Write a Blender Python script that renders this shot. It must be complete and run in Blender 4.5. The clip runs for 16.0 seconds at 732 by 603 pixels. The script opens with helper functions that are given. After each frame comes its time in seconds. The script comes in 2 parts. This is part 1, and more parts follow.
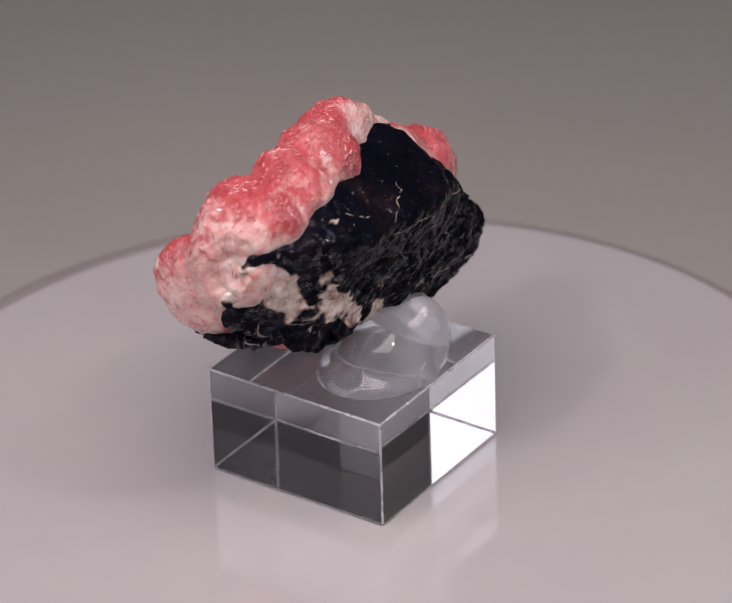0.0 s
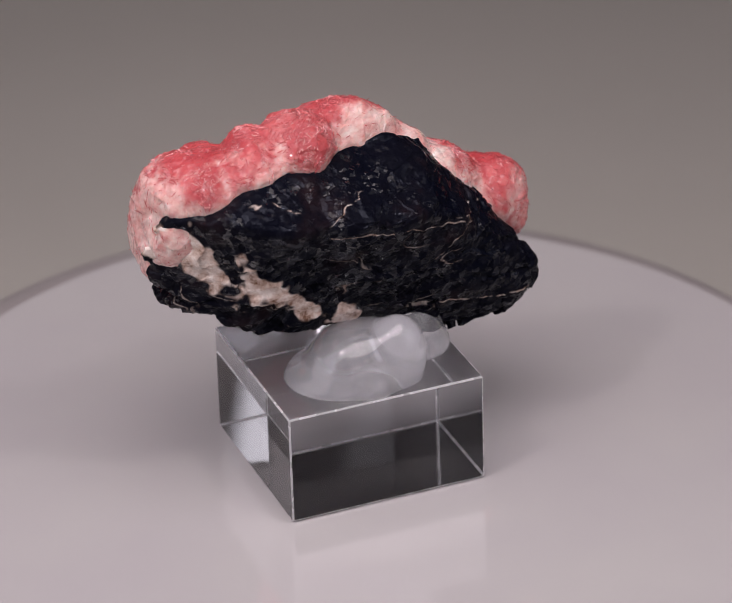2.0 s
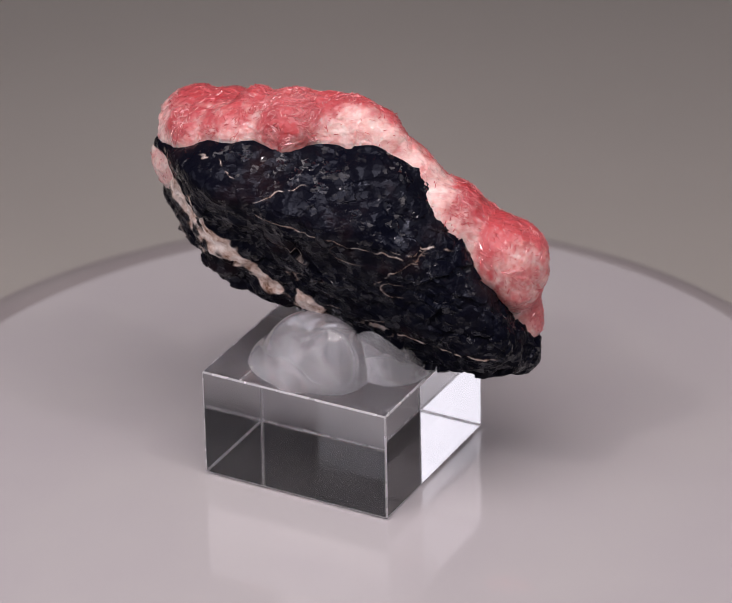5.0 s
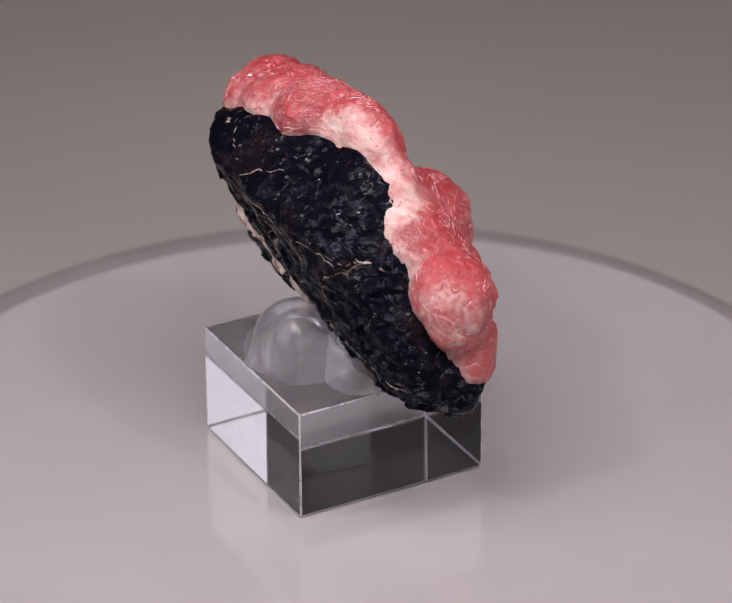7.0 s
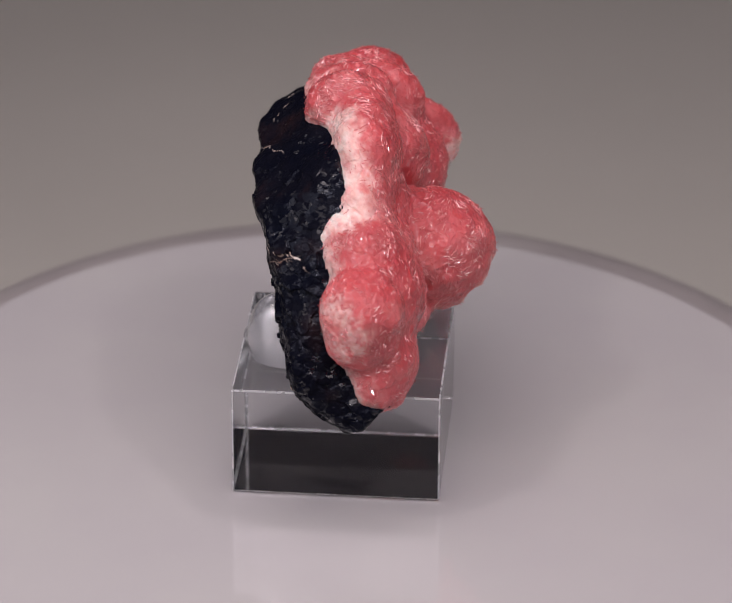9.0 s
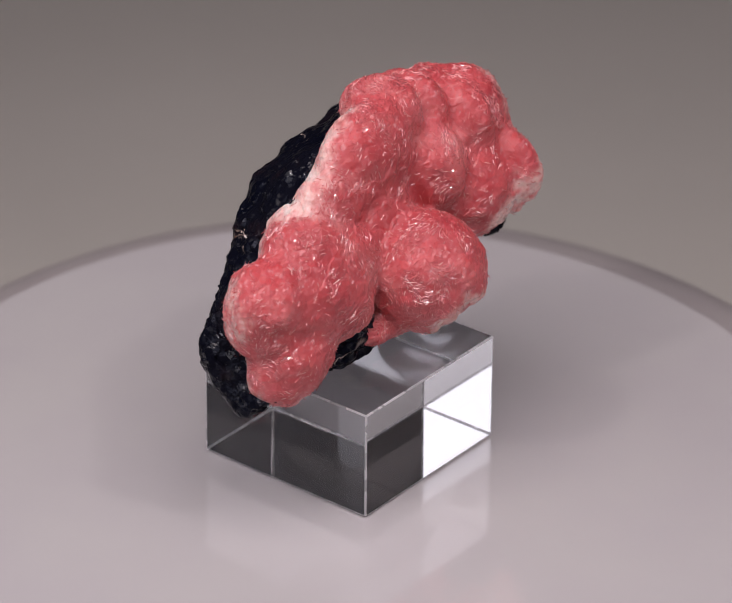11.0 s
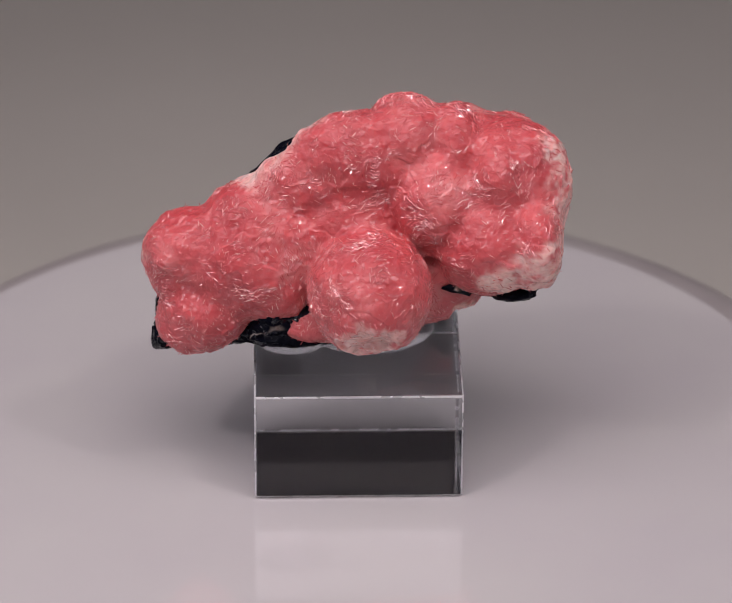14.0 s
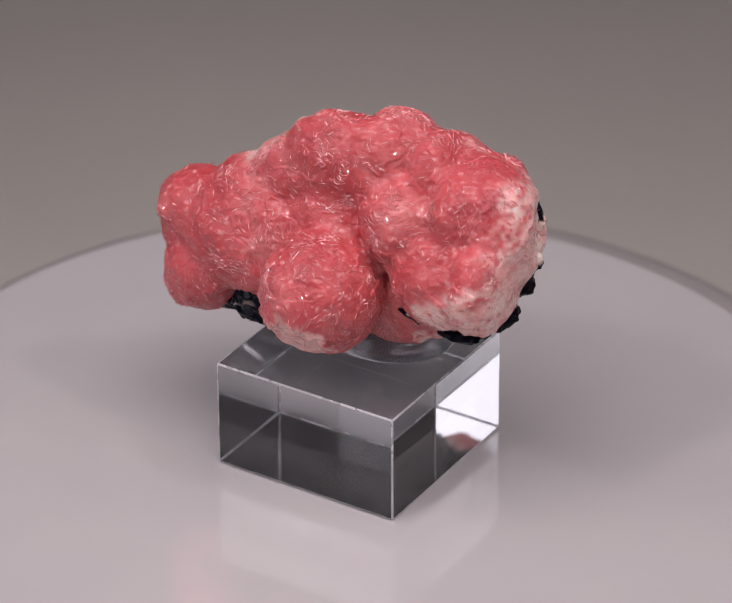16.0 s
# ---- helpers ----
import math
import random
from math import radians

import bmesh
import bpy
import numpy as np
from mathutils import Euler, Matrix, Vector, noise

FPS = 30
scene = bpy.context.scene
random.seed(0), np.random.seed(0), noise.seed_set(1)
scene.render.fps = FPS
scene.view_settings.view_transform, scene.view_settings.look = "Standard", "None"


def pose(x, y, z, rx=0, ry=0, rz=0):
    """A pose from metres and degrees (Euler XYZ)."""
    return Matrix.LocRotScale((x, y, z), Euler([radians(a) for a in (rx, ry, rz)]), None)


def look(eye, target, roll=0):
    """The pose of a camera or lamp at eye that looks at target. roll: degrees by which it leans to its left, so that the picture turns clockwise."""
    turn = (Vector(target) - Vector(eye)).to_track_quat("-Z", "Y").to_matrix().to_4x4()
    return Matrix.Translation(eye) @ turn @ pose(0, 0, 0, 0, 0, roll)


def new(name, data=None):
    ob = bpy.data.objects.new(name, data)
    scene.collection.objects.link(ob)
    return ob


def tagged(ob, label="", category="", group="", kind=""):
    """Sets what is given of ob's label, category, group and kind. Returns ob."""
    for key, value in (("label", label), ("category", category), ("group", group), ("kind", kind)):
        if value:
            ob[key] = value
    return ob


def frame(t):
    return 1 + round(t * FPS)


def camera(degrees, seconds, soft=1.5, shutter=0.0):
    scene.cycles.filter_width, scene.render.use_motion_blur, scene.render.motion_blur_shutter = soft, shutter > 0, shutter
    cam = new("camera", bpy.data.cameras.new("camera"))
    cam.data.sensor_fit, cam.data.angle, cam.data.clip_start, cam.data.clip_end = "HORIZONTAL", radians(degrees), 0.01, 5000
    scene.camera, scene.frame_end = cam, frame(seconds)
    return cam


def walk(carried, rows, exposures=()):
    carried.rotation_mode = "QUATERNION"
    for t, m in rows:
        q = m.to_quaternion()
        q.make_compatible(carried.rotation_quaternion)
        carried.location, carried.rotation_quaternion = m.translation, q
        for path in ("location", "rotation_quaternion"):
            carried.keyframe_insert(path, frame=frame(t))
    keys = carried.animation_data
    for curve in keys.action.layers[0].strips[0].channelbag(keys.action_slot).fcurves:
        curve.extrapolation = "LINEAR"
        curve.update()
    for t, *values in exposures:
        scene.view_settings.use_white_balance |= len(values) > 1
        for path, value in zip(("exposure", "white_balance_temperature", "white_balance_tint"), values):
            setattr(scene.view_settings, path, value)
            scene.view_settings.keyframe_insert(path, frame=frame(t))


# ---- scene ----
import itertools

# The camera stands still; the turntable turns under it.
EYE = (0.00246, -0.56800, 0.34351)
AIM = (0.00246, 0.0, 0.02641)
ROLL = -0.669
cam = camera(9.957, 16.0, soft=0.7)
cam.data.dof.use_dof = True
cam.data.dof.focus_distance = 0.638
cam.data.dof.aperture_fstop = 25.0
walk(cam, [(0.0, look(EYE, AIM, ROLL)), (16.0, look(EYE, AIM, ROLL))])

SPEED = 16.743          # degrees a second, clockwise seen from above
TOP = 0.01798           # height of the acrylic block

# the platter is not quite square to its axle
LEAN = Matrix(((1, 0, -0.0173, 0), (0, 1, -0.0055, 0), (0.0173, 0.0055, 1, 0), (0, 0, 0, 1)))

# ---- light ----
world = bpy.data.worlds.new("room_dark")
world.use_nodes = True
world.node_tree.nodes["Background"].inputs["Color"].default_value = (0.9, 0.92, 1.0, 1)
world.node_tree.nodes["Background"].inputs["Strength"].default_value = 0.01
scene.world = world
scene.view_settings.exposure = 0.15


def panel(name, eye, target, watts, wide, high, spread, colour):
    """A soft light panel out of view, on the stand beside the turntable."""
    lamp = bpy.data.lights.new(name, "AREA")
    lamp.shape, lamp.size, lamp.size_y = "RECTANGLE", wide, high
    lamp.energy, lamp.color, lamp.spread = watts, colour, radians(spread)
    ob = new(name, lamp)
    ob.matrix_world = look(eye, target)
    return ob


panel("lamp_overhead", (-0.02, -0.15, 0.40), (-0.01, -0.05, 0.0), 0.66, 0.44, 0.34, 105, (1.0, 0.885, 0.92))
panel("lamp_left", (-0.416, -0.15, 0.25), (0.0, 0.0, 0.03), 0.40, 0.50, 0.44, 130, (0.96, 0.91, 1.0))
panel("lamp_right", (0.416, -0.16, 0.25), (0.0, 0.0, 0.03), 0.21, 0.42, 0.40, 130, (0.96, 0.91, 1.0))
panel("led_left", (-0.20, -0.20, 0.40), (0.0, 0.0, 0.03), 0.11, 0.028, 0.028, 120, (1.0, 0.89, 0.92))
panel("led_right", (0.20, -0.16, 0.42), (0.0, 0.0, 0.03), 0.095, 0.028, 0.028, 120, (1.0, 0.89, 0.92))

# ---- materials ----


def material(name):
    m = bpy.data.materials.new(name)
    m.use_nodes = True
    return m, m.node_tree.nodes, m.node_tree.links, m.node_tree.nodes["Principled BSDF"]


def noise_node(nodes, links, scale, detail=4.0, rough=0.55, vector=None, stretch=None):
    n = nodes.new("ShaderNodeTexNoise")
    n.inputs["Scale"].default_value, n.inputs["Detail"].default_value = scale, detail
    n.inputs["Roughness"].default_value = rough
    co = nodes.new("ShaderNodeTexCoord")
    source = vector or co.outputs["Object"]
    if stretch:
        mp = nodes.new("ShaderNodeMapping")
        mp.inputs["Scale"].default_value = stretch
        links.new(source, mp.inputs["Vector"])
        source = mp.outputs["Vector"]
    links.new(source, n.inputs["Vector"])
    return n


def ramp(nodes, links, source, stops):
    r = nodes.new("ShaderNodeValToRGB")
    while len(r.color_ramp.elements) < len(stops):
        r.color_ramp.elements.new(0.5)
    for e, (at, colour) in zip(r.color_ramp.elements, stops):
        e.position = at
        e.color = (*colour, 1) if len(colour) == 3 else colour
    links.new(source, r.inputs["Fac"])
    return r


def mix(nodes, links, fac, a, b, blend="MIX"):
    m = nodes.new("ShaderNodeMix")
    m.data_type, m.blend_type = "RGBA", blend
    for socket, value in ((m.inputs[0], fac), (m.inputs[6], a), (m.inputs[7], b)):
        if isinstance(value, (int, float)):
            socket.default_value = value
        elif isinstance(value, tuple):
            socket.default_value = (*value, 1)
        else:
            links.new(value, socket)
    return m.outputs[2]


def maths(nodes, links, op, a, b=0.0, clamp=False):
    m = nodes.new("ShaderNodeMath")
    m.operation, m.use_clamp = op, clamp
    for socket, value in ((m.inputs[0], a), (m.inputs[1], b)):
        if isinstance(value, (int, float)):
            socket.default_value = value
        else:
            links.new(value, socket)
    return m.outputs[0]


def bump(nodes, links, bsdf, source, strength, distance):
    b = nodes.new("ShaderNodeBump")
    b.inputs["Strength"].default_value, b.inputs["Distance"].default_value = strength, distance
    links.new(source, b.inputs["Height"])
    if bsdf.inputs["Normal"].is_linked:
        links.new(bsdf.inputs["Normal"].links[0].from_socket, b.inputs["Normal"])
    links.new(b.outputs["Normal"], bsdf.inputs["Normal"])


def facets(nodes, links, bsdf, scale, tilt, weight, rough, ior, stretch=(1.0, 1.0, 1.0)):
    """A glossy skin of tiny crystal faces, each turned its own way."""
    cells = nodes.new("ShaderNodeTexVoronoi")
    cells.inputs["Scale"].default_value = scale
    co, mp = nodes.new("ShaderNodeTexCoord"), nodes.new("ShaderNodeMapping")
    mp.inputs["Scale"].default_value = stretch
    links.new(co.outputs["Object"], mp.inputs["Vector"])
    warp = noise_node(nodes, links, scale * 0.35, 2.0)
    shift, centre, turn, unit = (nodes.new("ShaderNodeVectorMath") for k in range(4))
    shift.operation, centre.operation, turn.operation, unit.operation = "MULTIPLY_ADD", "SUBTRACT", "MULTIPLY_ADD", "NORMALIZE"
    links.new(warp.outputs["Color"], shift.inputs[0])
    shift.inputs[1].default_value = (1.2 / scale,) * 3
    links.new(mp.outputs["Vector"], shift.inputs[2])
    links.new(shift.outputs[0], cells.inputs["Vector"])
    links.new(cells.outputs["Color"], centre.inputs[0])
    centre.inputs[1].default_value = (0.5, 0.5, 0.5)
    links.new(centre.outputs[0], turn.inputs[0])
    turn.inputs[1].default_value = (tilt,) * 3
    links.new(nodes.new("ShaderNodeNewGeometry").outputs["Normal"], turn.inputs[2])
    links.new(turn.outputs[0], unit.inputs[0])
    links.new(unit.outputs[0], bsdf.inputs["Coat Normal"])
    bsdf.inputs["Coat Roughness"].default_value, bsdf.inputs["Coat IOR"].default_value = rough, ior
    if isinstance(weight, float):
        bsdf.inputs["Coat Weight"].default_value = weight
    else:
        links.new(weight, bsdf.inputs["Coat Weight"])


def zone(nodes, name):
    a = nodes.new("ShaderNodeAttribute")
    a.attribute_name = name
    return a.outputs["Fac"]


def paper_material():
    m, nodes, links, bsdf = material("backdrop_paper")
    n = noise_node(nodes, links, 9.0, 3.0)
    r = ramp(nodes, links, n.outputs["Fac"], [(0.3, (0.385, 0.365, 0.33)), (0.7, (0.415, 0.393, 0.357))])
    links.new(r.outputs["Color"], bsdf.inputs["Base Color"])
    bsdf.inputs["Roughness"].default_value = 0.85
    fine = noise_node(nodes, links, 900.0, 2.0)
    bump(nodes, links, bsdf, fine.outputs["Fac"], 0.15, 0.0004)
    return m


def room_material():
    m, nodes, links, bsdf = material("dark_wall_paint")
    n = noise_node(nodes, links, 6.0, 4.0)
    r = ramp(nodes, links, n.outputs["Fac"], [(0.3, (0.024, 0.024, 0.10)), (0.7, (0.032, 0.032, 0.13))])
    links.new(r.outputs["Color"], bsdf.inputs["Base Color"])
    bsdf.inputs["Roughness"].default_value = 0.8
    return m


def disc_material():
    m, nodes, links, bsdf = material("glossy_white_plastic")
    n = noise_node(nodes, links, 26.0, 3.0)
    r = ramp(nodes, links, n.outputs["Fac"], [(0.3, (0.51, 0.485, 0.495)), (0.7, (0.54, 0.52, 0.515))])
    links.new(r.outputs["Color"], bsdf.inputs["Base Color"])
    s = noise_node(nodes, links, 60.0, 4.0)
    q = ramp(nodes, links, s.outputs["Fac"], [(0.3, (0.07, 0.07, 0.07)), (0.7, (0.11, 0.11, 0.11))])
    links.new(q.outputs["Color"], bsdf.inputs["Roughness"])
    bsdf.inputs["IOR"].default_value = 1.5
    bsdf.inputs["Coat Weight"].default_value = 1.0
    bsdf.inputs["Coat Roughness"].default_value = 0.06
    bsdf.inputs["Coat IOR"].default_value = 2.0
    return m


def rim_material():
    m, nodes, links, bsdf = material("shade_grey_plastic")
    # the grey stands in for the shade on the curved lip
    n = noise_node(nodes, links, 40.0, 3.0)
    r = ramp(nodes, links, n.outputs["Fac"], [(0.3, (0.27, 0.245, 0.245)), (0.7, (0.31, 0.285, 0.28))])
    links.new(r.outputs["Color"], bsdf.inputs["Base Color"])
    bsdf.inputs["Roughness"].default_value = 0.35
    return m


def acrylic_material():
    m, nodes, links, bsdf = material("clear_acrylic")
    bsdf.inputs["Base Color"].default_value = (0.97, 0.98, 1.0, 1)
    bsdf.inputs["Transmission Weight"].default_value = 1.0
    bsdf.inputs["Roughness"].default_value = 0.0
    bsdf.inputs["IOR"].default_value = 1.49
    return m


def edge_material():
    """The rounded edges of the acrylic, which scatter light; whitened for the glints they catch."""
    m, nodes, links, bsdf = material("whitened_acrylic_edge")
    n = noise_node(nodes, links, 300.0, 3.0)
    r = ramp(nodes, links, n.outputs["Fac"], [(0.35, (0.15, 0.15, 0.15)), (0.65, (0.5, 0.5, 0.5))])
    links.new(r.outputs["Color"], bsdf.inputs["Roughness"])
    bsdf.inputs["Base Color"].default_value = (0.95, 0.95, 0.97, 1)
    bsdf.inputs["Transmission Weight"].default_value = 0.55
    bsdf.inputs["IOR"].default_value = 1.49
    return m


def gel_material():
    m, nodes, links, bsdf = material("milky_clear_gel")
    bsdf.inputs["Base Color"].default_value = (0.97, 0.97, 1.0, 1)
    bsdf.inputs["Transmission Weight"].default_value = 0.80
    bsdf.inputs["Roughness"].default_value = 0.10
    bsdf.inputs["IOR"].default_value = 1.36
    bsdf.inputs["Coat Weight"].default_value = 0.6
    bsdf.inputs["Coat Roughness"].default_value = 0.05
    n = noise_node(nodes, links, 130.0, 1.0)
    bump(nodes, links, bsdf, n.outputs["Fac"], 0.16, 0.0016)
    return m


def black_material():
    m, nodes, links, bsdf = material("black_manganese_ore")
    broad = noise_node(nodes, links, 130.0, 5.0)
    base = ramp(nodes, links, broad.outputs["Fac"], [(0.35, (0.003, 0.0035, 0.008)), (0.55, (0.005, 0.005, 0.009)), (0.75, (0.018, 0.010, 0.012))])
    pale = noise_node(nodes, links, 420.0, 6.0, 0.7)
    cream = ramp(nodes, links, pale.outputs["Fac"], [(0.34, (0.20, 0.10, 0.06)), (0.46, (0.60, 0.45, 0.38)), (0.64, (0.88, 0.79, 0.74))])
    colour = mix(nodes, links, zone(nodes, "vein"), base.outputs["Color"], cream.outputs["Color"])
    links.new(colour, bsdf.inputs["Base Color"])
    flake = nodes.new("ShaderNodeTexVoronoi")
    flake.inputs["Scale"].default_value = 850.0
    co = nodes.new("ShaderNodeTexCoord")
    warp = noise_node(nodes, links, 600.0, 3.0)
    shift = nodes.new("ShaderNodeVectorMath")
    shift.operation = "MULTIPLY_ADD"
    links.new(warp.outputs["Color"], shift.inputs[0])
    shift.inputs[1].default_value = (0.0016, 0.0016, 0.0016)
    links.new(co.outputs["Object"], shift.inputs[2])
    links.new(shift.outputs[0], flake.inputs["Vector"])
    parts = nodes.new("ShaderNodeSeparateColor")
    links.new(flake.outputs["Color"], parts.inputs["Color"])
    shine = ramp(nodes, links, parts.outputs["Red"], [(0.4, (0.014, 0.014, 0.014)), (1.0, (0.20, 0.20, 0.20))])
    links.new(shine.outputs["Color"], bsdf.inputs["Specular IOR Level"])
    bsdf.inputs["IOR"].default_value = 1.45
    bsdf.inputs["Specular Tint"].default_value = (0.72, 0.80, 1.0, 1)
    rough = ramp(nodes, links, parts.outputs["Green"], [(0.2, (0.10, 0.10, 0.10)), (0.9, (0.34, 0.34, 0.34))])
    links.new(rough.outputs["Color"], bsdf.inputs["Roughness"])
    patch = noise_node(nodes, links, 95.0, 2.0)
    amount = ramp(nodes, links, patch.outputs["Fac"], [(0.42, (0.12, 0.12, 0.12)), (0.62, (1.0, 1.0, 1.0))])
    rugged = maths(nodes, links, "MULTIPLY", flake.outputs["Distance"], amount.outputs["Color"])
    bump(nodes, links, bsdf, rugged, 0.15, 0.0008)
    fine = noise_node(nodes, links, 700.0, 2.5, 0.6, None, (1.0, 1.0, 2.2))
    bump(nodes, links, bsdf, maths(nodes, links, "MULTIPLY", fine.outputs["Fac"], amount.outputs["Color"]), 0.3, 0.0010)
    sparse = ramp(nodes, links, parts.outputs["Blue"], [(0.66, (0.03, 0.03, 0.03)), (0.84, (1.0, 1.0, 1.0))])
    gloss = maths(nodes, links, "MULTIPLY", sparse.outputs["Color"], amount.outputs["Color"])
    facets(nodes, links, bsdf, 1900.0, 0.8, gloss, 0.08, 1.45, (0.7, 0.7, 1.2))
    return m


def pink_material():
    m, nodes, links, bsdf = material("pink_botryoidal_crystal")
    broad = noise_node(nodes, links, 110.0, 4.0)
    base = ramp(nodes, links, broad.outputs["Fac"], [(0.3, (0.45, 0.046, 0.058)), (0.55, (0.56, 0.092, 0.102)), (0.8, (0.70, 0.24, 0.24))])
    streak = noise_node(nodes, links, 420.0, 5.0, 0.7, None, (1.0, 0.5, 1.0))
    pale = ramp(nodes, links, streak.outputs["Fac"], [(0.3, (0.66, 0.25, 0.24)), (0.48, (0.80, 0.51, 0.47)), (0.72, (0.91, 0.78, 0.73))])
    colour = mix(nodes, links, zone(nodes, "pale"), base.outputs["Color"], pale.outputs["Color"])
    links.new(colour, bsdf.inputs["Base Color"])
    bsdf.inputs["Roughness"].default_value = 0.5
    bsdf.inputs["Specular IOR Level"].default_value = 0.35
    bsdf.inputs["Subsurface Weight"].default_value = 0.58
    bsdf.inputs["Subsurface Radius"].default_value = (1.0, 0.30, 0.25)
    bsdf.inputs["Subsurface Scale"].default_value = 0.0022
    grain = nodes.new("ShaderNodeTexVoronoi")
    grain.inputs["Scale"].default_value = 1100.0
    co = nodes.new("ShaderNodeTexCoord")
    links.new(co.outputs["Object"], grain.inputs["Vector"])
    bump(nodes, links, bsdf, grain.outputs["Distance"], 0.15, 0.0004)
    fine = noise_node(nodes, links, 1900.0, 3.0)
    bump(nodes, links, bsdf, fine.outputs["Fac"], 0.2, 0.0004)
    facets(nodes, links, bsdf, 3400.0, 1.3, 0.7, 0.07, 1.6, (1.0, 0.3, 0.55))
    return m


def needle_material():
    m, nodes, links, bsdf = material("glassy_pink_needle")
    info = nodes.new("ShaderNodeNewGeometry")
    r = ramp(nodes, links, info.outputs["Random Per Island"], [(0.0, (0.58, 0.09, 0.10)), (0.8, (0.66, 0.15, 0.16)), (1.0, (0.85, 0.45, 0.43))])
    links.new(r.outputs["Color"], bsdf.inputs["Base Color"])
    bsdf.inputs["Roughness"].default_value = 0.25
    bsdf.inputs["Specular IOR Level"].default_value = 0.8
    bsdf.inputs["Coat Weight"].default_value = 1.0
    bsdf.inputs["Coat Roughness"].default_value = 0.09
    bsdf.inputs["Coat IOR"].default_value = 1.8
    return m


ROOM, RIM, EDGE = room_material(), rim_material(), edge_material()
PAPER, DISC, ACRYLIC, GEL = paper_material(), disc_material(), acrylic_material(), gel_material()
BLACK, PINK, NEEDLE = black_material(), pink_material(), needle_material()


def part(name, data, mat, parent=None, label=""):
    """Links a bmesh or a mesh as one object under a thing."""
    if isinstance(data, bmesh.types.BMesh):
        me = bpy.data.meshes.new(name)
        data.to_mesh(me)
        data.free()
        data = me
    if mat and not data.materials:
        data.materials.append(mat)
    ob = new(name, data)
    if parent:
        ob.parent = parent
    if label:
        tagged(ob, label)
    return ob


def smooth(me, angle=None):
    me.polygons.foreach_set("use_smooth", [True] * len(me.polygons))
    if angle:
        me.set_sharp_from_angle(angle=radians(angle))
    return me


# ---- setting ----


def slab(name, low, high, mat, label, category):
    bm = bmesh.new()
    bmesh.ops.create_cube(bm, size=1.0)
    size = [b - a for a, b in zip(low, high)]
    bmesh.ops.scale(bm, vec=size, verts=bm.verts)
    bmesh.ops.translate(bm, vec=[(a + b) / 2 for a, b in zip(low, high)], verts=bm.verts)
    ob = part(name, bm, mat)
    return tagged(ob, label, category, kind="structure")


FLOOR = -0.042
slab("backdrop", (-0.55, -0.45, FLOOR - 0.012), (0.55, 0.45, FLOOR), PAPER, "plain warm grey paper ground under and behind the turntable", "backdrop")
# unseen dark slab, added so that the acrylic refracts darkness beyond the paper
slab("floor", (-1.6, -1.6, FLOOR - 0.032), (1.6, 1.6, FLOOR - 0.012), ROOM, "unseen dark slab under the grey paper, added to darken the block", "floor")
slab("wall_north", (-1.6, 1.6, FLOOR - 0.032), (1.6, 1.65, 2.0), ROOM, "dark unlit wall", "wall")
slab("wall_south", (-1.6, -1.65, FLOOR - 0.032), (1.6, -1.6, 2.0), ROOM, "dark unlit wall", "wall")
slab("wall_west", (-1.65, -1.65, FLOOR - 0.032), (-1.6, 1.65, 2.0), ROOM, "dark unlit wall", "wall")
slab("wall_east", (1.6, -1.65, FLOOR - 0.032), (1.65, 1.65, 2.0), ROOM, "dark unlit wall", "wall")
slab("ceiling", (-1.65, -1.65, 2.0), (1.65, 1.65, 2.05), ROOM, "dark unlit ceiling", "ceiling")


def lathe(profile, steps, centre=(0, 0)):
    bm = bmesh.new()
    rings = []
    for r, z in profile:
        if r < 1e-6:
            rings.append([bm.verts.new((centre[0], centre[1], z))])
        else:
            rings.append([bm.verts.new((centre[0] + r * math.cos(2 * math.pi * k / steps), centre[1] + r * math.sin(2 * math.pi * k / steps), z)) for k in range(steps)])
    for p, q in zip(rings, rings[1:]):
        for k in range(steps):
            ring = [p[k % len(p)], p[(k + 1) % len(p)], q[(k + 1) % len(q)], q[k % len(q)]]
            face = list(dict.fromkeys(ring))
            if len(face) > 2:
                bm.faces.new(face)
    bmesh.ops.recalc_face_normals(bm, faces=bm.faces)
    return bm


# ---- things ----


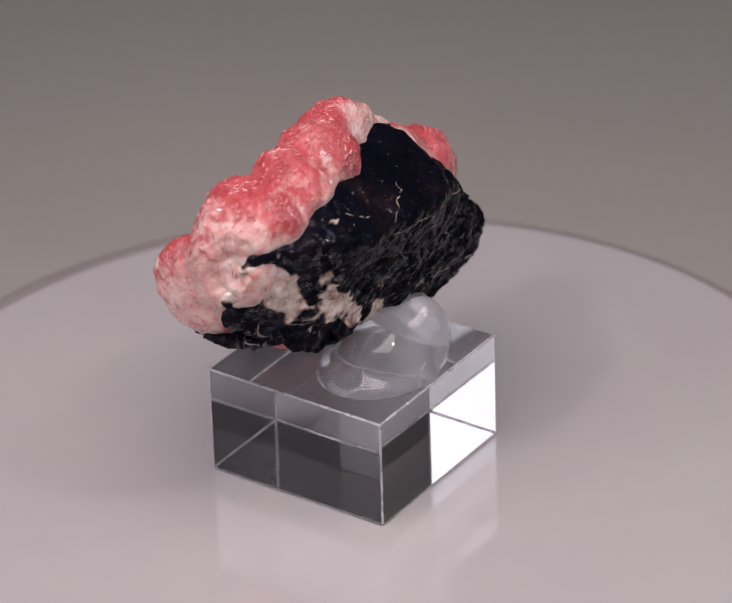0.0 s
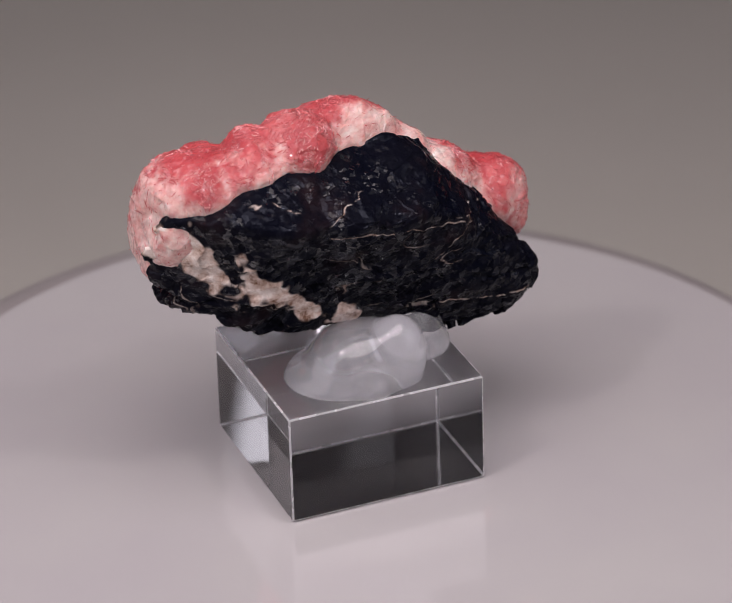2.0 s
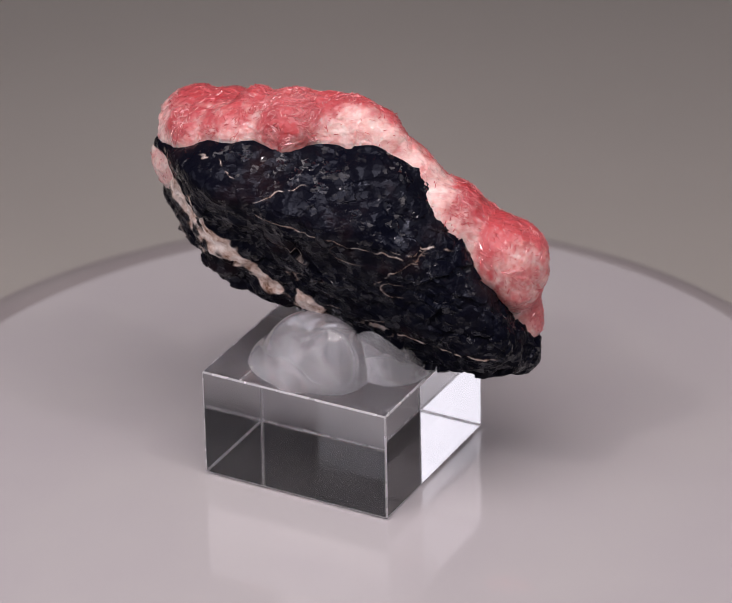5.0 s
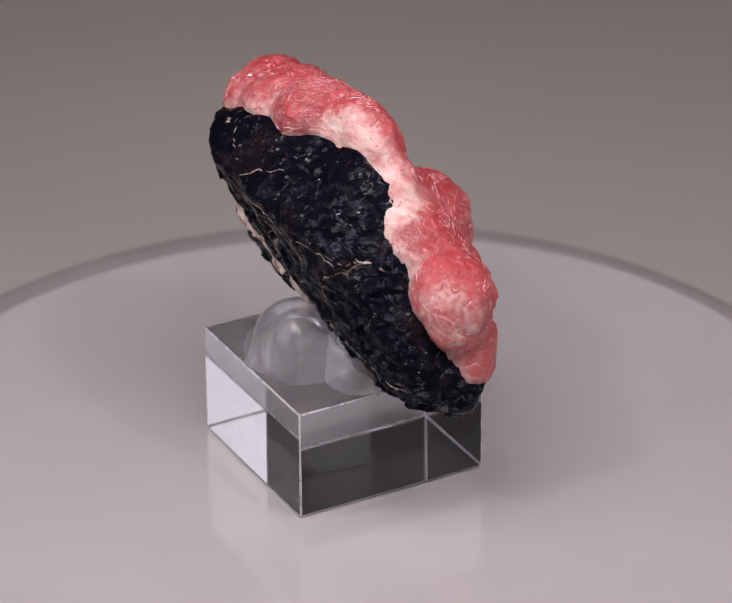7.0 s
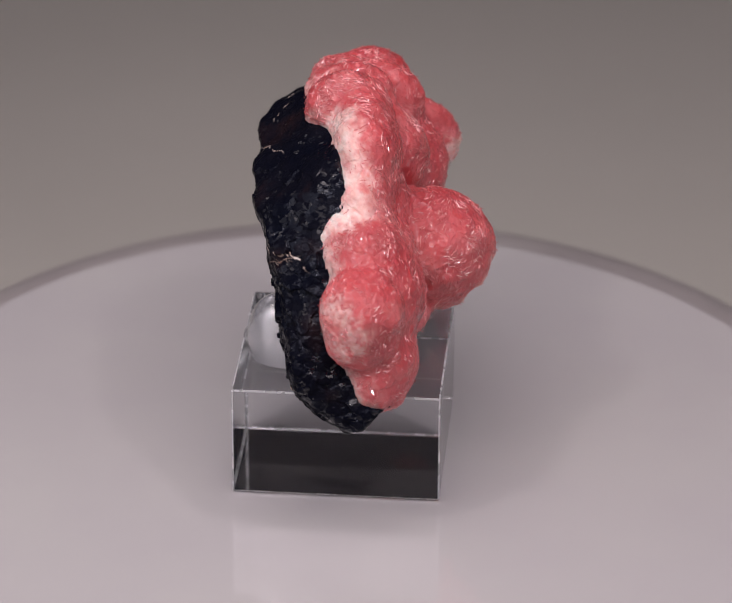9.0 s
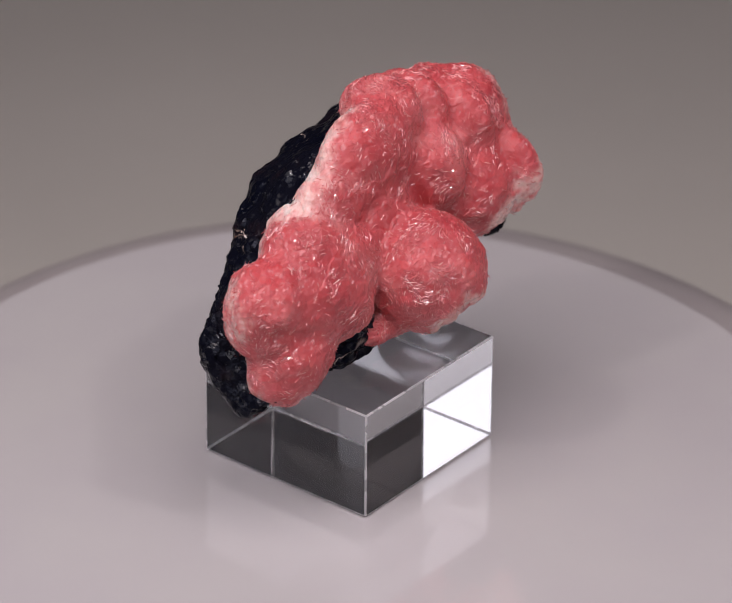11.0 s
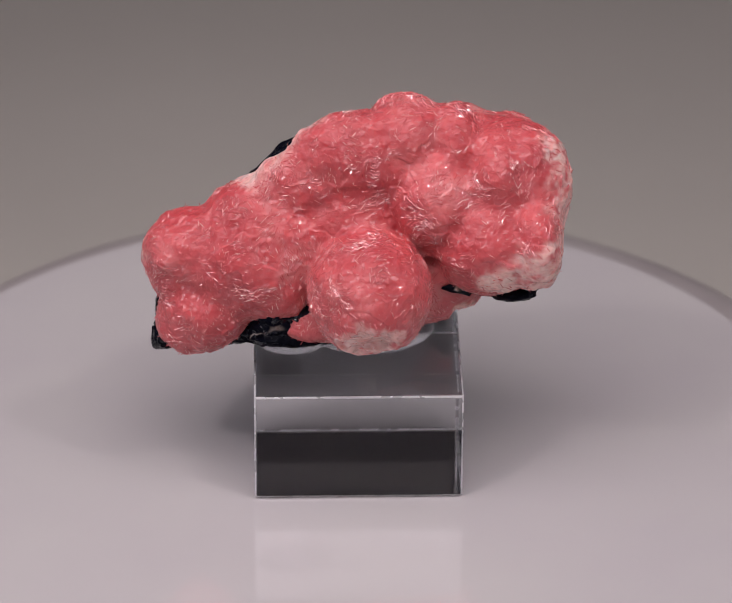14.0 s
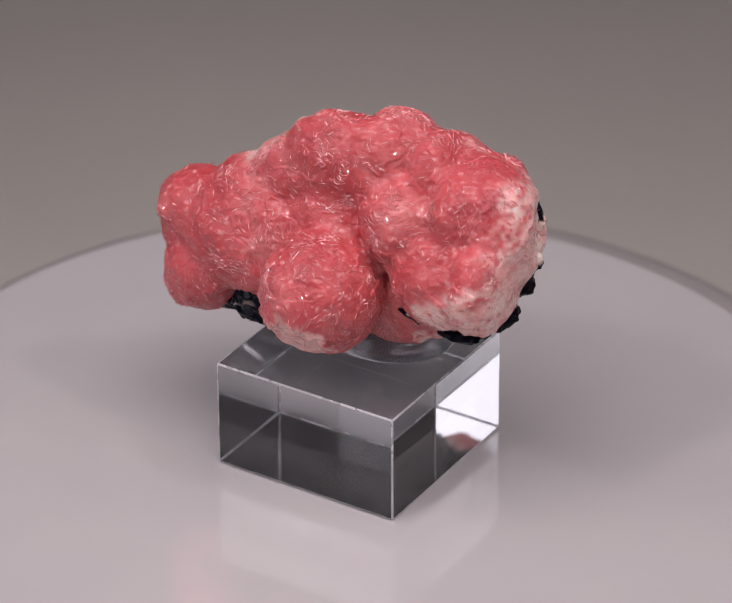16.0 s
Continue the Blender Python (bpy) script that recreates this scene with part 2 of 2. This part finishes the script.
def turntable():
    thing = new("turntable")
    edge, steps = 0.0814, 192
    bm, rim = bmesh.new(), bmesh.new()
    # the rim droops gently, over a breadth that changes round the platter
    shape = [(0.0, 0.0), (0.3, -0.05), (0.55, -0.2), (0.75, -0.45), (0.9, -0.75), (0.97, -1.0), (1.0, -1.35), (0.99, -1.9), (0.95, -2.2)]
    flat, lip = [], []
    for k in range(steps):
        a = 2 * math.pi * k / steps
        breadth = 0.0062 + 0.0022 * math.cos(a - 4.05) + 0.0007 * math.cos(3 * a + 1.0)
        def ring(mesh, rows):
            return [mesh.verts.new((-0.0002 + r * math.cos(a), -0.0008 + r * math.sin(a), z)) for r, z in rows]
        flat.append(ring(bm, [(0.02, 0.0), (0.045, 0.0), (edge - breadth, 0.0), (edge - breadth, -0.005), (0.02, -0.005)]))
        lip.append(ring(rim, [(edge - breadth + 0.00005, -0.005)] + [(edge - breadth + 0.00005 + breadth * u, 0.0022 * w) for u, w in shape]))
    for mesh, rings in ((bm, flat), (rim, lip)):
        for p, q in zip(rings, rings[1:] + rings[:1]):
            for i in range(len(p) if mesh is rim else len(p) - 1):
                j = (i + 1) % len(p)
                mesh.faces.new((p[i], q[i], q[j], p[j]))
    bm.faces.new([r[0] for r in flat])
    bm.faces.new([r[-1] for r in reversed(flat)])
    for mesh in (bm, rim):
        bmesh.ops.transform(mesh, matrix=LEAN, verts=mesh.verts)
        bmesh.ops.recalc_face_normals(mesh, faces=mesh.faces)
    top = part("platter", bm, DISC, thing)
    smooth(top.data, 30)
    edging = part("rim", rim, RIM, thing, "drooping plastic rim, coloured grey for the shade on it")
    smooth(edging.data, 60)
    foot = part("motor_base", lathe([(0, -0.0075), (0.055, -0.0075), (0.057, -0.0095), (0.06, FLOOR + 0.002), (0.058, FLOOR), (0, FLOOR)], 96), DISC, thing)
    smooth(foot.data, 40)
    spindle = part("spindle", lathe([(0, -0.005), (0.012, -0.005), (0.012, -0.009), (0, -0.009)], 32), DISC, thing)
    smooth(spindle.data, 40)
    return tagged(thing, "round glossy white plastic turntable, slowly turning", "turntable")


def acrylic_block():
    bm = bmesh.new()
    bmesh.ops.create_cube(bm, size=1.0)
    bmesh.ops.scale(bm, vec=(0.0321, 0.0321, TOP), verts=bm.verts)
    bmesh.ops.bevel(bm, geom=bm.edges[:], offset=0.00026, segments=2, profile=0.5, affect="EDGES")
    for face in bm.faces:
        face.material_index = 0 if face.calc_area() > 1e-4 else 1
    bmesh.ops.transform(bm, matrix=LEAN @ pose(0.00057, -0.00125, TOP / 2 + 0.0003, 0, 0, 55.40), verts=bm.verts)
    ob = part("display_block", bm, ACRYLIC)
    ob.data.materials.append(EDGE)
    return tagged(ob, "square clear acrylic display block with polished edges", "display stand")


# axes of the stone: along it, from the black side to the pink side, up
ALONG = Vector((math.sin(radians(31)), math.cos(radians(31)), 0))
ACROSS = Vector((-ALONG.y, ALONG.x, 0))
FRAME = np.array([ALONG, ACROSS, (0, 0, 1)])


def lobes(p, table, k):
    """Smoothly joined ellipsoids: rows of a centre and three radii, in millimetres."""
    total = np.zeros(p.shape[:-1])
    for row in table:
        q, r = p - np.array(row[:3]), np.array(row[3:])
        k0 = np.sqrt(((q / r) ** 2).sum(-1))
        k1 = np.sqrt(((q / r ** 2) ** 2).sum(-1))
        total += np.exp(-np.clip(k0 * (k0 - 1) / np.maximum(k1, 1e-6), -25, 60) / k)
    return -k * np.log(np.maximum(total, 1e-30))


def hull(p, centre, table, k):
    """A body cut by planes: rows of a normal and its distance from the centre."""
    total = np.zeros(p.shape[:-1])
    for row in table:
        n = np.array(row[:3])
        total += np.exp(np.clip((p - np.array(centre)) @ (n / np.linalg.norm(n)) - row[3], -40, 40) / k)
    return k * np.log(total)


def grain(p, size, seed):
    """Smooth noise of that grain size in millimetres, from -1 to 1."""
    rng = np.random.default_rng(seed)
    n = 64
    cells = rng.uniform(-1, 1, (n, n, n)).astype(np.float32)
    q = p / size + 1000.0
    i = np.floor(q).astype(np.int64)
    f = (q - i).astype(np.float32)
    f = f * f * (3 - 2 * f)
    out = 0
    for dx in (0, 1):
        for dy in (0, 1):
            for dz in (0, 1):
                w = (f[..., 0] if dx else 1 - f[..., 0]) * (f[..., 1] if dy else 1 - f[..., 1]) * (f[..., 2] if dz else 1 - f[..., 2])
                out = out + w * cells[(i[..., 0] + dx) % n, (i[..., 1] + dy) % n, (i[..., 2] + dz) % n]
    return out


def divided(verts, faces):
    """Every quad cut into four."""
    n, q = len(verts), len(faces)
    pairs = np.stack([faces, np.roll(faces, -1, 1)], -1).reshape(-1, 2)
    keys = pairs.min(1) * n + pairs.max(1)
    unique, index = np.unique(keys, return_inverse=True)
    middle = (verts[unique // n] + verts[unique % n]) / 2
    edge = n + index.reshape(q, 4)
    hub = n + len(unique) + np.arange(q)
    parts = [np.stack([faces[:, k], edge[:, k], hub, edge[:, k - 1]], 1) for k in range(4)]
    return np.concatenate([verts, middle, verts[faces].mean(1)]), np.concatenate(parts)


def outward(verts, faces):
    a, b, c, d = (verts[faces[:, k]] for k in range(4))
    cross = np.cross(c - a, d - b)
    out = np.stack([np.bincount(faces.ravel(), np.repeat(cross[:, k], 4), len(verts)) for k in range(3)], -1)
    return out / np.maximum(np.linalg.norm(out, axis=1), 1e-12)[:, None]


def chips(p, size, seed, slope):
    """Broken facets: each cell of a scattered pattern has its own height and its own tilt."""
    rng = np.random.default_rng(seed)
    n = 32
    spot, tilt, lift = rng.uniform(0, 1, (n, n, n, 3)), rng.normal(0, slope, (n, n, n, 3)), rng.uniform(-1, 1, (n, n, n))
    q = p / size + 640.0
    i = np.floor(q).astype(np.int64)
    best, out = np.full(len(p), 1e9), np.zeros(len(p))
    for d in itertools.product((-1, 0, 1), repeat=3):
        c = i + np.array(d)
        k = tuple((c % n).T)
        gap = q - c - spot[k]
        far = (gap ** 2).sum(1)
        win = far < best
        best[win] = far[win]
        out[win] = (lift[k] + (gap * tilt[k]).sum(1))[win]
    return out


def skin(name, field, detail, low, high, step, relief=None):
    """The surface where the field is nought, as a mesh of quads; lengths in millimetres.
    detail is added close to the surface; relief moves the finished, once divided skin along its normals."""
    axes = [np.arange(a, b, step) for a, b in zip(low, high)]
    nx, ny, nz = (len(a) for a in axes)
    f = np.empty((nx, ny, nz), np.float32)
    for s in range(0, nx, 24):
        grid = np.stack(np.meshgrid(axes[0][s:s + 24], axes[1], axes[2], indexing="ij"), -1)
        rough = field(grid)
        close = np.abs(rough) < 2.6
        rough[close] += detail(grid[close])
        f[s:s + 24] = rough
    inside = f < 0
    count = np.zeros((nx - 1, ny - 1, nz - 1), np.int8)
    for dx in (0, 1):
        for dy in (0, 1):
            for dz in (0, 1):
                count += inside[dx:nx - 1 + dx, dy:ny - 1 + dy, dz:nz - 1 + dz]
    cell = (count > 0) & (count < 8)
    index = np.full(cell.shape, -1, np.int64)
    where = np.argwhere(cell)
    index[cell] = np.arange(len(where))
    total, hits = np.zeros((len(where), 3)), np.zeros(len(where))
    for axis in range(3):
        others = [k for k in range(3) if k != axis]
        for u in (0, 1):
            for v in (0, 1):
                a = where.copy()
                a[:, others[0]] += u
                a[:, others[1]] += v
                b = a.copy()
                b[:, axis] += 1
                fa, fb = f[tuple(a.T)], f[tuple(b.T)]
                cross = (fa < 0) != (fb < 0)
                t = np.where(cross, fa / np.where(cross, fa - fb, 1), 0)
                total[cross] += (a + (b - a) * t[:, None])[cross]
                hits[cross] += 1
    verts = (total / hits[:, None]) * step + np.array(low)
    faces = []
    for axis in range(3):
        o1, o2 = (axis + 1) % 3, (axis + 2) % 3
        lo, hi = [slice(1, -1)] * 3, [slice(1, -1)] * 3
        lo[axis], hi[axis] = slice(0, -1), slice(1, None)
        lo[o1] = lo[o2] = hi[o1] = hi[o2] = slice(1, -1)
        change = inside[tuple(lo)] != inside[tuple(hi)]
        at = np.argwhere(change)
        at[:, o1] += 1
        at[:, o2] += 1
        d1, d2 = np.eye(3, dtype=int)[o1], np.eye(3, dtype=int)[o2]
        quad = np.stack([index[tuple((at - d1 - d2).T)], index[tuple((at - d2).T)], index[tuple(at.T)], index[tuple((at - d1).T)]], 1)
        flip = ~inside[tuple(at.T)]
        quad[flip] = quad[flip][:, ::-1]
        faces.append(quad)
    faces = np.concatenate(faces)
    if relief:
        verts, faces = divided(verts, faces)
        verts = verts + outward(verts, faces) * relief(verts)[:, None]
    me = bpy.data.meshes.new(name)
    me.from_pydata((verts @ FRAME) * 0.001, [], faces.tolist())
    smooth(me)
    return me, verts


def mark(me, name, values):
    me.attributes.new(name, "FLOAT", "POINT").data.foreach_set("value", np.asarray(values, np.float32))


CORE = (-2.0, -3.5, 40.0)
PLANES = [
    (0.10, -0.53, 0.84, 12.34),
    (0.18, -0.98, -0.09, 10.85),
    (-0.10, -0.91, -0.40, 7.67),
    (0.00, -0.32, -0.95, 18.30),
    (0.53, -0.55, -0.64, 27.12),
    (-0.32, 0.03, -0.95, 20.84),
    (-0.61, -0.29, -0.74, 31.14),
    (-0.35, -0.48, 0.81, 41.05),
    (0.99, -0.13, 0.04, 30.99),
    (0.76, -0.40, 0.52, 25.02),
    (0.65, -0.43, 0.63, 15.85),
    (-0.34, -0.39, 0.86, 18.77),
    (-0.06, 0.93, 0.37, 7.59),
    (-0.20, 0.61, -0.77, 11.83),
    (-0.64, -0.73, -0.24, 16.45),
    (0.83, 0.22, 0.51, 20.08),
    (-0.13, 0.53, -0.84, 22.20),
]
LOBES = [
    (-2.07, 12.56, 34.85, 9.40, 9.84, 9.50),
    (16.70, 3.60, 37.00, 9.00, 8.00, 9.00),
    (24.60, 2.60, 38.60, 7.00, 6.30, 6.30),
    (22.30, 4.60, 29.60, 7.20, 6.20, 5.80),
    (-1.30, 2.58, 51.14, 11.24, 5.66, 9.22),
    (-8.62, -0.08, 55.22, 5.78, 6.38, 5.91),
    (-26.71, 2.78, 47.07, 7.55, 7.55, 9.66),
    (-21.96, 2.24, 49.96, 5.13, 9.26, 7.02),
    (-27.54, 8.09, 40.51, 4.37, 8.80, 8.04),
    (-12.73, 4.47, 45.83, 7.15, 7.60, 8.12),
    (-20.74, 7.08, 39.71, 8.49, 8.02, 8.46),
    (11.55, 0.60, 42.80, 7.40, 5.80, 6.90),
    (-11.00, 2.53, 31.64, 10.03, 6.65, 7.32),
    (10.20, 3.87, 39.25, 9.13, 6.71, 7.56),
    (26.85, 2.23, 35.46, 4.31, 5.15, 5.33),
    (-15.89, 1.03, 52.39, 3.94, 6.12, 7.42),
    (7.50, 2.08, 48.40, 7.07, 5.15, 5.70),
    (0.04, 3.82, 42.94, 7.61, 5.82, 6.70),
    (12.60, 5.20, 34.60, 7.40, 6.40, 7.60),
    (-17.00, -2.40, 53.60, 6.00, 4.60, 4.60),
    (-24.50, -2.00, 51.80, 5.00, 4.50, 4.60),
    (-10.00, -2.20, 55.00, 5.00, 4.20, 4.00),
    (14.50, 2.40, 43.30, 7.60, 6.20, 6.20),
    (24.00, 4.50, 26.40, 6.20, 5.00, 4.40),
    (4.00, 8.00, 27.60, 7.50, 4.60, 2.60),
]


def step01(x, a, b):
    t = np.clip((x - a) / (b - a), 0, 1)
    return t * t * (3 - 2 * t)


LEDGE = [(10.0, 6.5, 28.5, 6.0, 4.5, 3.2), (8.0, 5.0, 26.0, 10.0, 5.5, 3.6), (-20.0, 4.0, 33.0, 11.0, 7.0, 2.2), (20.0, 2.0, 26.0, 9.0, 5.0, 4.0), (-24.0, 9.6, 32.0, 3.4, 2.2, 0.5)]


def matrix_field(p):
    """The black host rock: a broken slab."""
    return np.minimum(hull(p, CORE, PLANES, 0.6), lobes(p, LEDGE, 0.6))


def matrix_detail(p):
    """Its stepped, hackly faces."""
    f = 0.55 * grain(p, 5.0, 1) + 0.30 * grain(p * np.array([0.6, 1.0, 1.3]), 2.0, 2) + 0.10 * grain(p, 0.9, 3)
    steps = p @ np.array([0.25, -0.35, 0.9]) + 1.2 * grain(p, 4.0, 8)
    return f + 0.09 * np.abs(((steps / 1.5) % 1.0) - 0.5) + 0.16 * np.abs(grain(p, 1.4, 4))


def matrix_relief(p):
    """Chipped facets, finer and sharper below the smooth plate."""
    rugged = 0.22 + 0.78 * step01(grain(p, 7.0, 61) + (44.0 - p[:, 2]) * 0.08, -0.5, 0.5)
    bent = p + np.stack([grain(p, 1.5, k) for k in (62, 63, 64)], -1) * 0.5
    flat = bent * np.array([0.55, 0.9, 1.0])
    return rugged * (0.28 * chips(flat, 3.6, 65, 1.1) + 0.08 * chips(flat, 1.3, 66, 1.0) + 0.03 * chips(bent, 0.5, 67, 1.0))


def breaks(p):
    """Flat fracture faces that cut the crust."""
    rough = 0.9 * grain(p, 3.0, 14) + 0.4 * grain(p, 1.2, 15)
    end = p @ np.array([-0.96, -0.26, 0.08]) - 34.9
    foot = p @ np.array([-0.2, 0.5, -0.84]) + 16.9 - 12.0 * step01(p[..., 0], -16.0, -11.0)
    ball = p @ np.array([0.05, 0.75, -0.66]) + 5.6
    return np.maximum(np.maximum(end, foot), ball) + rough


def crust_field(p):
    """The pink crust: rounded lobes with a finely knobbly skin."""
    return np.maximum(lobes(p, LOBES, 0.6), breaks(p))


def crust_detail(p):
    return 0.33 * grain(p, 2.6, 5) + 0.11 * grain(p, 1.0, 6)


def flow(p):
    """The way in which the crystal fibres lie, as an angle."""
    return 4.4 * grain(p, 7.0, 41)


def crust_relief(p):
    """Fibre bundles and small crystal steps."""
    bundles = grain(p * np.array([0.35, 1.0, 1.2]), 0.8, 71) + grain(p * np.array([1.2, 1.0, 0.35]), 0.8, 72)
    return 0.08 * chips(p + 0.6 * grain(p, 2.0, 74)[:, None], 5.0, 75, 0.8) + 0.035 * bundles + 0.03 * chips(p * np.array([0.5, 1.0, 1.0]), 0.8, 73, 0.9)


def near(p, at, radius):
    return step01(-np.sqrt(((p - np.array(at)) ** 2).sum(-1)) + 0.9 * grain(p, 1.6, 9), -radius - 1.0, -radius + 1.0)


def mineral_specimen():
    thing = new("mineral_specimen")
    me, v = skin("host_rock", matrix_field, matrix_detail, (-38, -19, 17), (34, 15, 62), 0.30, matrix_relief)
    wavy = v + np.stack([grain(v, 5.0, s) * 1.6 + grain(v, 1.6, s + 3) * 0.6 for s in (21, 22, 23)], -1)
    vein = np.zeros(len(v))
    a, b, z = wavy.T
    left = step01(-a, 12.0, 27.0)
    belt = np.abs(z + 0.70 * a - 24.2 + 1.2 * left) - (1.1 + 2.6 * left)
    patchy = 2.2 * grain(v, 3.4, 24) + 1.3 * grain(v, 1.3, 25)
    vein = np.maximum(vein, step01(-belt + 1.5 * patchy, -0.5, 0.7) * step01(-a, -2.0, 3.0))
    broken = step01(grain(v, 1.8, 26) + 0.5 * grain(v, 0.8, 27), -0.35, 0.1)
    for slope, height, start, end, wide in ((0.14, 44.8, -10, 16, 0.16), (-0.73, 31.0, 8, 16, 0.22), (0.25, 47.6, -20, -14, 0.22), (0.1, 28.6, 6, 27, 0.42), (0.22, 46.6, 13, 19, 0.14), (-0.35, 52.0, -9, -3, 0.14)):
        line = np.abs(v[:, 2] + slope * v[:, 0] - height + 0.9 * grain(v, 3.5, 28) + 0.35 * grain(v, 1.0, 29)) / math.hypot(1, slope)
        span = step01(v[:, 0], start - 1, start + 1) * step01(-v[:, 0], -end - 1, -end + 1)
        vein = np.maximum(vein, 0.8 * step01(-line, -0.22 * wide - 0.07, -0.22 * wide + 0.02) * span * broken * (v[:, 1] < 0))
    hair = np.abs(grain(v * np.array([0.55, 1.0, 1.2]), 3.4, 33))
    vein = np.maximum(vein, 0.4 * step01(-hair, -0.04, -0.01) * step01(grain(v, 4.0, 34), 0.2, 0.5) * step01(-z, -46.0, -40.0) * (v[:, 0] < 16))
    mark(me, "vein", np.clip(vein, 0, 1))
    part("host_rock", me, BLACK, thing, "black broken rock with cream calcite veins")

    me, v = skin("crystal_crust", crust_field, crust_detail, (-38, -12, 18), (36, 28, 66), 0.30, crust_relief)
    slab = hull(v, CORE, PLANES, 0.6)
    wide = 2.4 * step01(v[:, 0], -5.0, 1.0) * step01(-v[:, 0], -17.0, -13.0) + 1.8 * step01(-v[:, 0], 27.0, 31.0)
    fibre = grain(v * np.array([1.0, 1.0, 0.4]), 0.9, 32) + 0.6 * grain(v, 0.45, 30)
    pale = 0.95 * step01(-slab + wide + 0.9 * grain(v, 2.2, 31) + 0.8 * fibre, -3.0, 0.5) * step01(-v[:, 1], -7.0, -2.0)
    pale = np.maximum(pale, 0.75 * step01(breaks(v) + 0.5 * grain(v, 1.3, 33), -0.7, 0.1))
    pale = np.maximum(pale, 0.8 * near(v, (-34.0, 2.0, 46.0), 5.5))
    pale = np.maximum(pale, 0.85 * near(v, (-32.0, 10.0, 36.0), 7.0) * step01(grain(v, 2.0, 37), -0.8, 0.1))
    streaks = step01(grain(v * np.array([0.5, 1.0, 1.4]), 1.5, 38) + 0.6 * grain(v, 0.7, 39), -1.1, 0.1)
    pale = np.maximum(pale, 0.85 * streaks * np.maximum(near(v, (-29.0, 14.0, 37.5), 6.0), near(v, (-22.0, 15.0, 35.5), 4.0)))
    pale = np.maximum(pale, 0.8 * streaks * step01(-v[:, 0] + 1.5 * grain(v, 3.0, 40), 28.5, 31.5))
    pale = np.maximum(pale, 0.7 * near(v, (29.5, -1.0, 38.0), 5.2) * step01(fibre, -1.2, 0.7))
    mark(me, "pale", pale)
    part("crystal_crust", me, PINK, thing, "pink botryoidal crystal crust with pale broken edges")
    needles(me, pale, thing)
    return tagged(thing, "pink botryoidal mineral crust on black veined rock", "mineral")


def needles(me, pale, thing):
    """Short glassy crystal needles that lie in the pink skin and catch the light."""
    rng = np.random.default_rng(77)
    n = len(me.vertices)
    co, no = np.empty(n * 3), np.empty(n * 3)
    me.vertices.foreach_get("co", co)
    me.vertices.foreach_get("normal", no)
    co, no = co.reshape(-1, 3), no.reshape(-1, 3)
    p = co * 1000 @ FRAME.T
    crowd = 0.15 + step01(grain(p, 3.2, 42) + 0.5 * grain(p, 1.2, 43), -0.1, 0.6)
    crowd = np.where(pale < 0.45, crowd, 0.04)
    pick = rng.choice(n, 13000, replace=False, p=crowd / crowd.sum())
    verts, faces = [], []
    turn = flow(p[pick]) + rng.normal(0, 0.4, len(pick))
    for k, i in enumerate(pick):
        up = Vector(no[i]).normalized()
        side = up.orthogonal().normalized()
        along = Matrix.Rotation(turn[k], 3, up) @ side
        along = (along + up * rng.normal(0, 0.30)).normalized()
        wide = up.cross(along).normalized()
        high = along.cross(wide)
        length, breadth = (0.35 + 1.4 * rng.random() ** 2.2) * 0.001, rng.uniform(0.03, 0.072) * 0.001
        c = Vector(co[i]) + up * 0.00002
        s = len(verts)
        for e, w in ((-1.0, 0.25), (-0.6, 1.0), (0.6, 1.0), (1.0, 0.25)):
            mid = c + along * (length * e * 0.5)
            verts += [mid + wide * breadth * w, mid + high * breadth * w * 0.9, mid - wide * breadth * w]
        for r in range(3):
            a = s + 3 * r
            faces += [(a, a + 3, a + 4, a + 1), (a + 1, a + 4, a + 5, a + 2)]
        faces += [(s, s + 1, s + 2), (s + 9, s + 11, s + 10)]
    mesh = bpy.data.meshes.new("crystal_needles")
    mesh.from_pydata(verts, [], faces)
    ob = part("crystal_needles", mesh, NEEDLE, thing, "tiny glassy needles glinting on the pink crust")
    tagged(ob, kind="stuff")


GEL_LARGE = [(-3.4, -6.6, 17.9, 10.4, 9.0, 4.2), (-2.4, -7.6, 21.2, 7.6, 6.8, 6.0), (2.6, -11.4, 22.4, 4.4, 4.2, 6.4), (-3.2, -15.2, 18.5, 0.8, 1.0, 0.7)]
GEL_SMALL = [(9.0, -3.8, 18.9, 5.6, 5.4, 3.8), (8.0, -4.0, 22.5, 5.0, 4.2, 5.0)]


def tack(table, low, high, label):
    """A lump of soft clear tack, pressed flat on the block and up against the stone."""
    def field(p):
        return np.maximum(lobes(p, table, 1.2), 18.05 - p[..., 2])

    def uneven(p):
        return 0.10 * grain(p, 4.0, 51) * step01(p[:, 2], 18.0, 20.0)
    me, v = skin("mounting_gel", field, uneven, low, high, 0.3)
    ob = part("mounting_gel", me, GEL)
    ob.visible_shadow = False
    return tagged(ob, label, "mounting gel", "gel lumps under the stone")


LUMPS = [tack(GEL_LARGE, (-15, -20, 17), (9, 4, 32), "large pressed lump of milky clear mounting gel"),
         tack(GEL_SMALL, (2, -11, 17), (17, 4, 30), "small pressed lump of milky clear mounting gel")]
TABLE, BLOCK, STONE = turntable(), acrylic_block(), mineral_specimen()


def motions():
    rows = [(t, pose(0, 0, 0, 0, 0, -SPEED * t)) for t in np.arange(0.0, 16.01, 1.0)]
    for thing in (TABLE, BLOCK, STONE, *LUMPS):
        walk(thing, rows)


motions()
